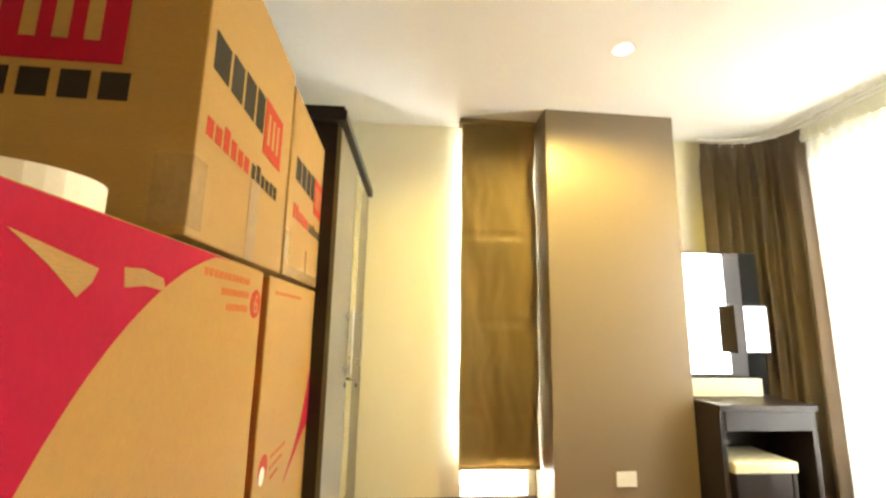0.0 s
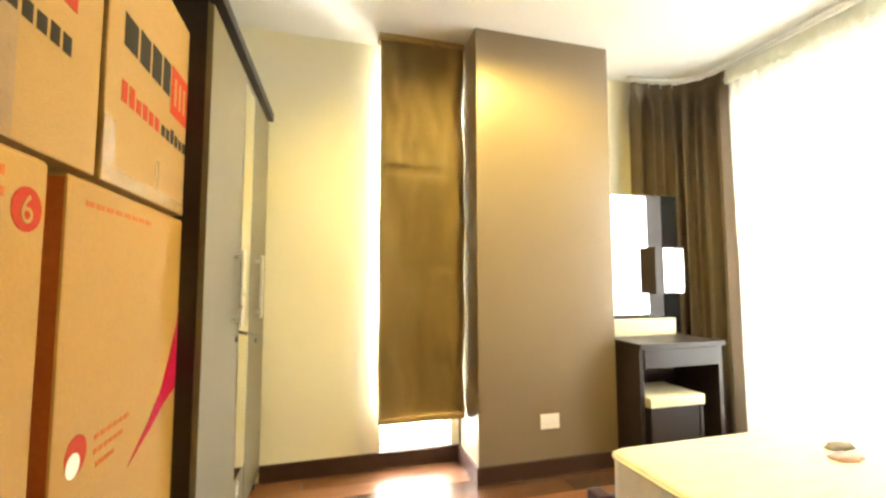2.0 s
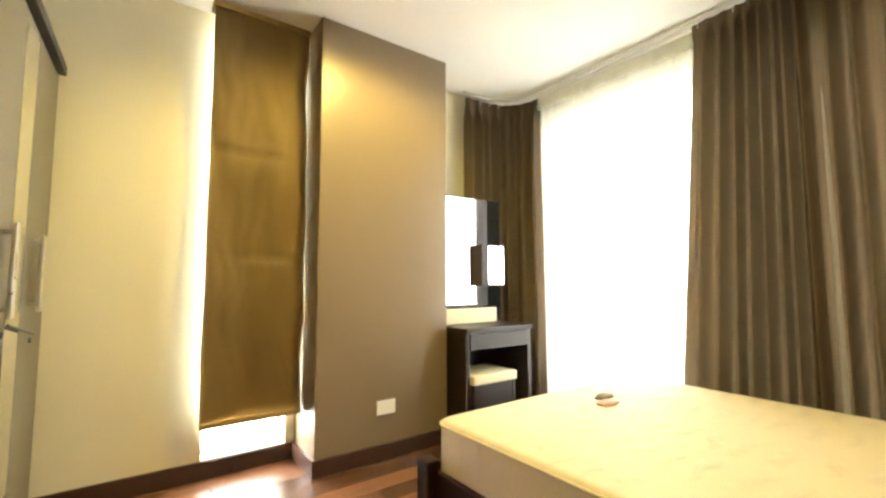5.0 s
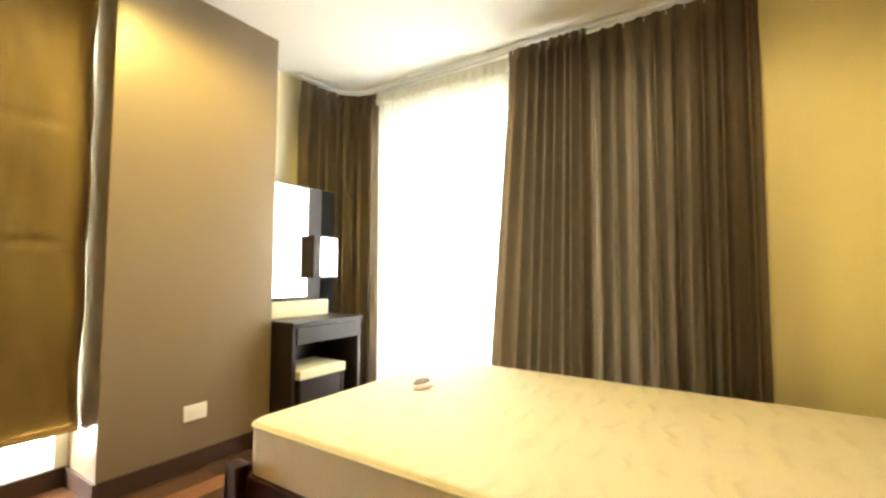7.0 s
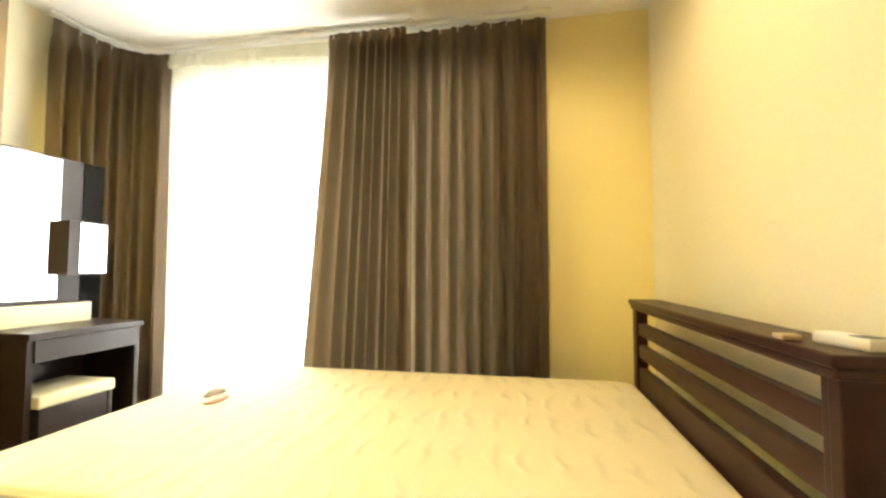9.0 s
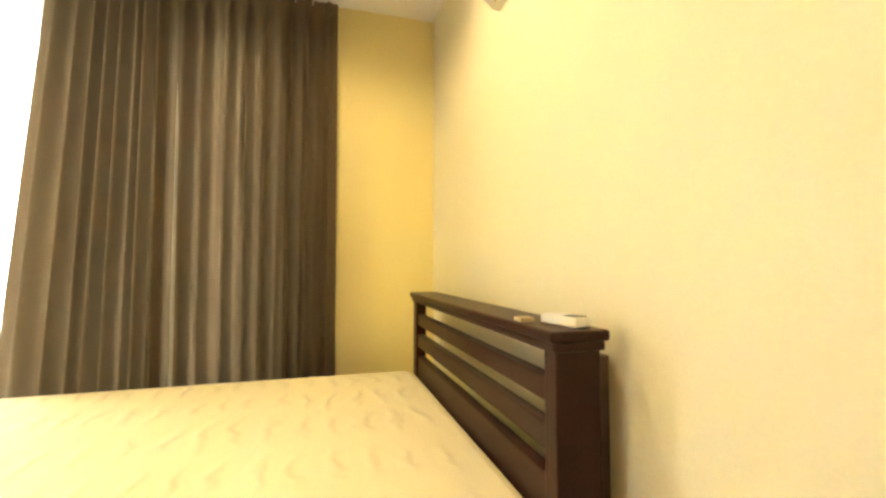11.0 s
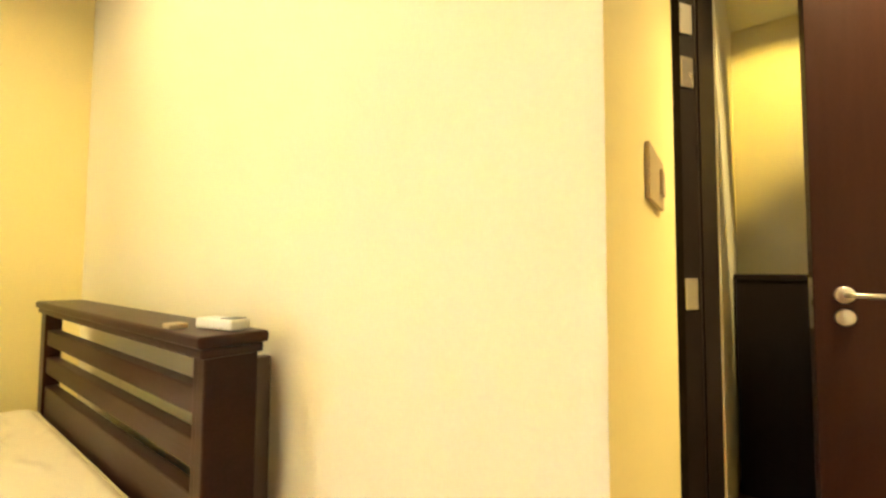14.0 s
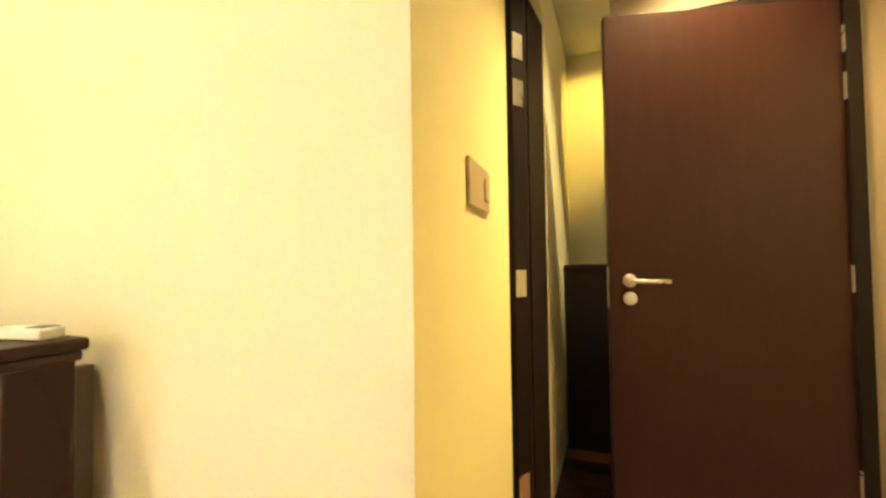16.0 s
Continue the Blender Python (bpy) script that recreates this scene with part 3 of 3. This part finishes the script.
for k, (a, b) in enumerate(((0.22, 0.455), (0.30, 0.455), (0.33, 0.45))):
    z = 1.262 - 0.030 * k
    n = 11 - 2 * k
    for i in range(n):
        y = a + (b - a) * i / n
        part("print", block(XB, y, z, XB + 0.0008, y + (b - a) / n * 0.72, z + 0.014), M_FAINTORANGE, rbox)
sbox = carton("yellow cardboard wardrobe box with a red printed swoosh", 0.600, 1.222, 0.0, 1.302, M_CARDY)
sw = [(1.221, 1.06), (1.195, 0.98), (1.150, 0.90), (1.09, 0.82), (1.01, 0.755), (0.90, 0.69), (1.03, 0.735), (1.12, 0.775), (1.221, 0.80)]
part("print", side_plate(sw, XB, XB + 0.001), M_RED, sbox, "crimson printed swoosh")
badge = part("print", disc_plate(0.675, 0.80, 0.036, XB, XB + 0.001), M_ORANGE, sbox, "round red number badge")
part("print", disc_plate(0.665, 0.785, 0.022, XB + 0.001, XB + 0.0016), M_PAPER, badge)
for i in range(8):
    part("print", block(XB, 0.66 + 0.04 * i, 1.255, XB + 0.0008, 0.69 + 0.04 * i, 1.265), M_FAINTORANGE, sbox)
for k, (a, b) in enumerate(((0.74, 0.90), (0.74, 0.87), (0.75, 0.83))):
    for i in range(6):
        y = a + (b - a) * i / 6
        part("print", block(XB, y, 0.805 - 0.028 * k, XB + 0.0008, y + (b - a) * 0.12, 0.815 - 0.028 * k), M_FAINTORANGE, sbox)
# red light bounced off the crimson box, put into this side's colour
part("print", block(-0.975, 0.5985, 0.05, XB - 0.004, 0.5995, 1.295), M_FAINTORANGE, sbox, "side tinted with bounced red light")
roll = thing("paper_roll", "white paper roll lying on a yellow box", "roll", place=(-0.60, 0.01, 1.305))
part("roll_body", lathe([(0.02, 0), (0.085, 0), (0.085, 0.055), (0.02, 0.055)], 28), M_PAPER, roll)

# ---- bed ----
bed = thing("bed_frame", "dark mahogany wooden bed frame with slatted headboard", "bed")
part("side_rail", block(0.985, -1.02, 0.12, 1.02, 1.16, 0.285, 0.006), M_MAHOGANY, bed)
part("side_rail", block(2.42, -1.02, 0.12, 2.455, 1.16, 0.285, 0.006), M_MAHOGANY, bed)
part("foot_rail", block(0.94, 1.16, 0.10, 2.46, 1.20, 0.30, 0.008), M_MAHOGANY, bed)
for x in (0.94, 2.40):
    part("leg", block(x, 1.12, 0.0, x + 0.06, 1.20, 0.33, 0.008), M_MAHOGANY, bed)
part("slat_base", block(1.02, -1.015, 0.17, 2.42, 1.16, 0.235), M_MAHOGANY, bed)
hb = part("headboard", block(0.978, -1.135, 0.0, 1.013, -1.022, 0.87, 0.004), M_MAHOGANY, bed)
part("stile", block(1.014, -1.075, 0.0, 1.034, -1.024, 0.87, 0.003), M_MAHOGANY, hb)
part("stile", block(2.365, -1.075, 0.0, 2.435, -1.022, 0.87, 0.004), M_MAHOGANY, hb)
part("top_cap", block(0.966, -1.155, 0.877, 2.455, -1.005, 0.903, 0.009, 3), M_MAHOGANY, hb)
part("cap_moulding", block(0.972, -1.145, 0.856, 2.445, -1.013, 0.877, 0.006), M_MAHOGANY, hb)
for z0, z1 in ((0.848, 0.872), (0.733, 0.790), (0.622, 0.684), (0.10, 0.572)):
    part("rail", block(1.034, -1.066, z0, 2.365, -1.030, z1, 0.004), M_MAHOGANY, hb)

part("back_strip", block(1.036, -1.202, 0.0, 1.065, -1.166, 0.83, 0.003), M_STRIP, hb, "grey-brown mounting strip against the wall")

mt = thing("mattress", "bare cream quilted mattress with piped edges", "mattress")


def mattress_body():
    bm = block(1.005, -1.012, 0.235, 2.455, 1.165, 0.482)
    up = [e for e in bm.edges if abs((e.verts[0].co - e.verts[1].co).z) > 0.1]
    bmesh.ops.bevel(bm, geom=up, offset=0.07, segments=6, profile=0.5, affect="EDGES")
    rim = [e for e in bm.edges if abs((e.verts[0].co - e.verts[1].co).z) < 1e-5 and len(e.link_faces) == 2 and abs(e.link_faces[0].normal.z - e.link_faces[1].normal.z) > 0.5]
    bmesh.ops.bevel(bm, geom=rim, offset=0.022, segments=3, profile=0.5, affect="EDGES")
    return bm


def loop_round(x0, y0, x1, y1, r, z):
    pts = []
    for cx, cy_, a0 in ((x1 - r, y1 - r, 0), (x0 + r, y1 - r, 90), (x0 + r, y0 + r, 180), (x1 - r, y0 + r, 270)):
        for i in range(9):
            a = radians(a0 + i * 11.25)
            pts.append((cx + r * math.cos(a), cy_ + r * math.sin(a), z))
    return pts + [pts[0]]


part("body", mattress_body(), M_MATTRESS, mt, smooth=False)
part("piping", tube(loop_round(1.003, -1.014, 2.457, 1.167, 0.07, 0.465), 0.006, 8, False), M_CREAMVINYL, mt, smooth=True)
part("piping", tube(loop_round(1.003, -1.014, 2.457, 1.167, 0.07, 0.255), 0.006, 8, False), M_CREAMVINYL, mt, smooth=True)

# small things left on the bed and headboard
rm = thing("remote_control", "white air conditioner remote control on the headboard", "remote", place=(1.06, -1.095, 0.904), turn=12)
part("body", block(-0.06, -0.025, 0, 0.06, 0.025, 0.024, 0.006), M_WHITEPL, rm)
part("screen", block(-0.054, -0.018, 0.024, -0.015, 0.018, 0.0255), M_BLACKPL, rm, "dark display window")
rm = thing("wall_holder", "small clear plastic remote holder on the headboard", "holder", place=(1.145, -1.03, 0.904))
part("body", block(-0.02, -0.02, 0, 0.02, 0.02, 0.012, 0.004), M_BEIGEPL, rm)
tg = thing("fabric_bundle", "small crumpled pink and grey bundle on the mattress", "bundle", place=(1.79, 0.88, 0.483))


def lump(seed, sx, sy, sz, dx=0.0, dy=0.0):
    bm = bmesh.new()
    bmesh.ops.create_icosphere(bm, subdivisions=3, radius=1)
    for v in bm.verts:
        k = 1 + 0.35 * noise.noise(v.co * 1.8 + Vector((seed, 0, 0)))
        v.co = Vector((dx + v.co.x * sx * k, dy + v.co.y * sy * k, max(v.co.z, -0.1) * sz * k + 0.1 * sz))
    return bm


part("cloth", lump(1, 0.065, 0.035, 0.016, -0.03, -0.03), material("faded pink cloth", (0.62, 0.42, 0.40), 0.8), tg, smooth=True)
part("cloth", lump(4, 0.06, 0.03, 0.018, 0.06, 0.045), material("grey cloth", (0.30, 0.27, 0.25), 0.8), tg, "grey cloth", smooth=True)

# ---- dressing corner ----
dt = thing("dressing_table", "dark espresso dressing table with one drawer", "table")
part("tabletop", block(1.71, 1.80, 0.715, 2.32, 2.20, 0.748, 0.003), M_ESPRESSO, dt)
part("drawer", block(1.745, 1.812, 0.605, 2.285, 1.835, 0.712, 0.003), M_ESPRESSO, dt)
part("side_panel", block(1.715, 1.82, 0.0, 1.745, 2.19, 0.715, 0.002), M_ESPRESSO, dt)
part("side_panel", block(2.285, 1.82, 0.0, 2.315, 2.19, 0.715, 0.002), M_ESPRESSO, dt)
part("back_panel", block(1.745, 2.17, 0.25, 2.285, 2.185, 0.715), M_ESPRESSO, dt)
mu = thing("dressing_mirror", "tall wall mirror on dark board with box shelf", "mirror")
part("backboard", block(1.705, 2.165, 0.75, 2.352, 2.190, 1.70, 0.002), M_ESPRESSO, mu)
part("mirror_panel", block(1.71, 2.158, 0.885, 2.092, 2.165, 1.686), M_MIRROR, mu, "large mirror pane")
part("side_board", block(2.225, 2.159, 0.752, 2.352, 2.165, 1.702, 0.001), M_MATTBLACK, mu, "matt black side board")
bx = part("box_shelf", block(2.09, 2.085, 1.02, 2.318, 2.165, 1.336, 0.002), M_ESPRESSO, mu)
part("mirror_front", block(2.152, 2.079, 1.033, 2.312, 2.085, 1.324), M_MIRROR, bx, "small mirrored door")
lb = thing("low_box", "cream low storage ledge at the back of table", "box", place=(0, 0, 0))
part("body", block(1.715, 2.105, 0.748, 2.255, 2.150, 0.858, 0.004), M_CREAMVINYL, lb)
st = thing("stool", "dark wooden stool with cream cushion under the table", "stool")
part("cushion", block(1.755, 1.79, 0.385, 2.145, 2.12, 0.445, 0.012, 3), M_CREAMVINYL, st, "flat cream vinyl cushion")
part("side_panel", block(1.765, 1.80, 0.0, 1.79, 2.11, 0.385, 0.002), M_ESPRESSO, st)
part("side_panel", block(2.11, 1.80, 0.0, 2.135, 2.11, 0.385, 0.002), M_ESPRESSO, st)
part("apron", block(1.79, 1.805, 0.06, 2.11, 1.825, 0.385, 0.002), M_ESPRESSO, st)

ol = thing("wall_outlet", "white double power outlet on the taupe column", "outlet")
part("plate", block(1.172, 1.990, 0.262, 1.295, 2.0, 0.345, 0.003), M_WHITEPL, ol)
for x in (1.20, 1.245):
    part("socket", block(x, 1.988, 0.285, x + 0.025, 1.990, 0.322, 0.001), M_WHITEPL, ol)

# ---- entry ----
d1 = structure("door_1", block(0, -0.02, 0.008, 0.86, 0.02, 2.03, 0.002), M_DOORWOOD, "dark red-brown veneered door standing ajar", "door")
d1.matrix_world = pose(-0.862, -2.640, 0, 0, 0, 14.5)


def rose(z, r):
    bm = lathe([(r, 0), (r, 0.007), (r * 0.8, 0.010)], 20)
    bmesh.ops.transform(bm, matrix=pose(0.785, 0.02, z, -90, 0, 0), verts=bm.verts[:])
    return bm


hd = part("door_handle", rose(0.968, 0.026), M_CHROME, d1, "brushed steel lever handle", smooth=True)
part("lever", tube([(0.785, 0.03, 0.968), (0.785, 0.062, 0.968), (0.775, 0.068, 0.968), (0.65, 0.068, 0.965)], 0.008, 10), M_CHROME, hd, smooth=True)
part("lock_rose", rose(0.898, 0.026), M_CHROME, d1, "round steel lock", smooth=True)
part("latch_plate", block(0.86, -0.012, 0.86, 0.862, 0.012, 1.02), M_CHROME, d1)
for z in (1.87, 1.69, 0.97, 0.22):
    part("hinge", tube([(-0.004, 0.024, z - 0.05), (-0.004, 0.024, z + 0.05)], 0.008, 8), M_CHROME, d1, "steel hinge")
structure("door_frame_1", blocks((-0.915, -2.78, 0, -0.872, -2.60, 2.12), (-0.872, -2.78, 2.04, -0.06, -2.66, 2.12)), M_JAMB, "dark painted door frame", "door frame")
df = structure("door_frame_2", prism([(0.312, -2.17), (0.290, -2.172), (0.252, -2.235), (0.250, -2.258), (0.44, -2.258), (0.44, -2.171)], 0, 2.16), M_JAMB, "dark painted door frame with steel hinges", "door frame")
for z in (1.87, 1.69, 0.966, 0.21):
    hp = part("hinge", block(-0.004, -0.026, z - 0.05, 0.0, 0.026, z + 0.05, 0.001), M_CHROME, df, "steel hinge plate")
    hp.matrix_basis = pose(0.2745, -2.1962, 0, 0, 0, -31)
structure("door_2", prism([(0.246, -2.264), (0.222, -2.498), (0.262, -2.498), (0.286, -2.264)], 0.01, 2.10), M_JAMB, "dark wooden door leaf folded fully open", "door")
structure("door_2_soffit", block(0.22, -2.5, 2.16, 0.31, -2.17, H), M_WALL, "cream wall above the folded door", "wall")
sc = thing("light_switch", "beige wall light switch beside the entry", "switch")
sc.matrix_world = pose(0.2770, -1.662, 1.243, 0, 0, 3.9)
part("plate", block(-0.010, -0.115, -0.058, 0.0, 0.115, 0.058, 0.003), M_BEIGEPL, sc)
part("rocker", block(-0.017, -0.085, -0.030, -0.010, -0.035, 0.030, 0.003), M_BEIGEPL, sc)
cb = thing("hall_cabinet", "dark low cabinet standing in the hall", "cabinet")
part("body", block(-0.25, -3.48, 0.0, 0.205, -3.10, 1.0, 0.003), M_JAMB, cb)
part("top", block(-0.26, -3.49, 1.0, 0.21, -3.09, 1.025, 0.003), M_JAMB, cb)

ac = thing("air_conditioner", "white wall-mounted split air conditioner above the bed", "air conditioner")
part("body", side_plate([(WS, 2.075), (-1.180, 2.080), (-1.10, 2.150), (-1.045, 2.225), (-1.015, 2.30), (-1.015, 2.345), (-1.05, 2.365), (WS, 2.365)], 0.88, 1.70), M_WHITEPL, ac)
part("louvre", side_plate([(-1.172, 2.080), (-1.108, 2.136), (-1.112, 2.141), (-1.176, 2.085)], 0.93, 1.65), M_BEIGEPL, ac, "closed air outlet flap")

# ---- ceiling lamps ----


def downlight(x, y, z):
    d = thing("ceiling_downlight", "round recessed ceiling downlight, lit", "lamp", "recessed downlights", place=(x, y, z))
    part("trim_ring", lathe([(0.045, -0.001), (0.058, -0.004), (0.062, -0.001), (0.062, 0.0)], 28), M_WHITEPL, d, smooth=True)
    part("diffuser", lathe([(0.001, -0.006), (0.044, -0.005), (0.045, -0.002)], 28), M_GLOW, d, "glowing lamp face")


for x, y, z in ((0.99, 1.34, H), (1.55, -0.42, H), (-0.45, -2.28, H), (-0.35, -2.95, 2.40)):
    downlight(x, y, z)

# ---- floor planks, last ----
plank_mesh = mesh_of("plank", block(0, 0, -0.012, 1.196, 0.1285, 0.0, 0.0012, 1), M_PLANK)
y = -3.5
row = 0
while y < WN - 0.02:
    end = WE if y > WS - 0.02 else 0.30
    x = WW - (row * 0.47) % 1.2
    while x < end - 0.02:
        x0, x1 = max(x, WW), min(x + 1.198, end)
        if x1 - x0 > 0.03:
            ob = new("plank", plank_mesh)
            ob.parent = floor
            ob.location = (x0, y, 0)
            ob.scale.x = (x1 - x0) / 1.198
        x += 1.2
    y += 0.1295
    row += 1
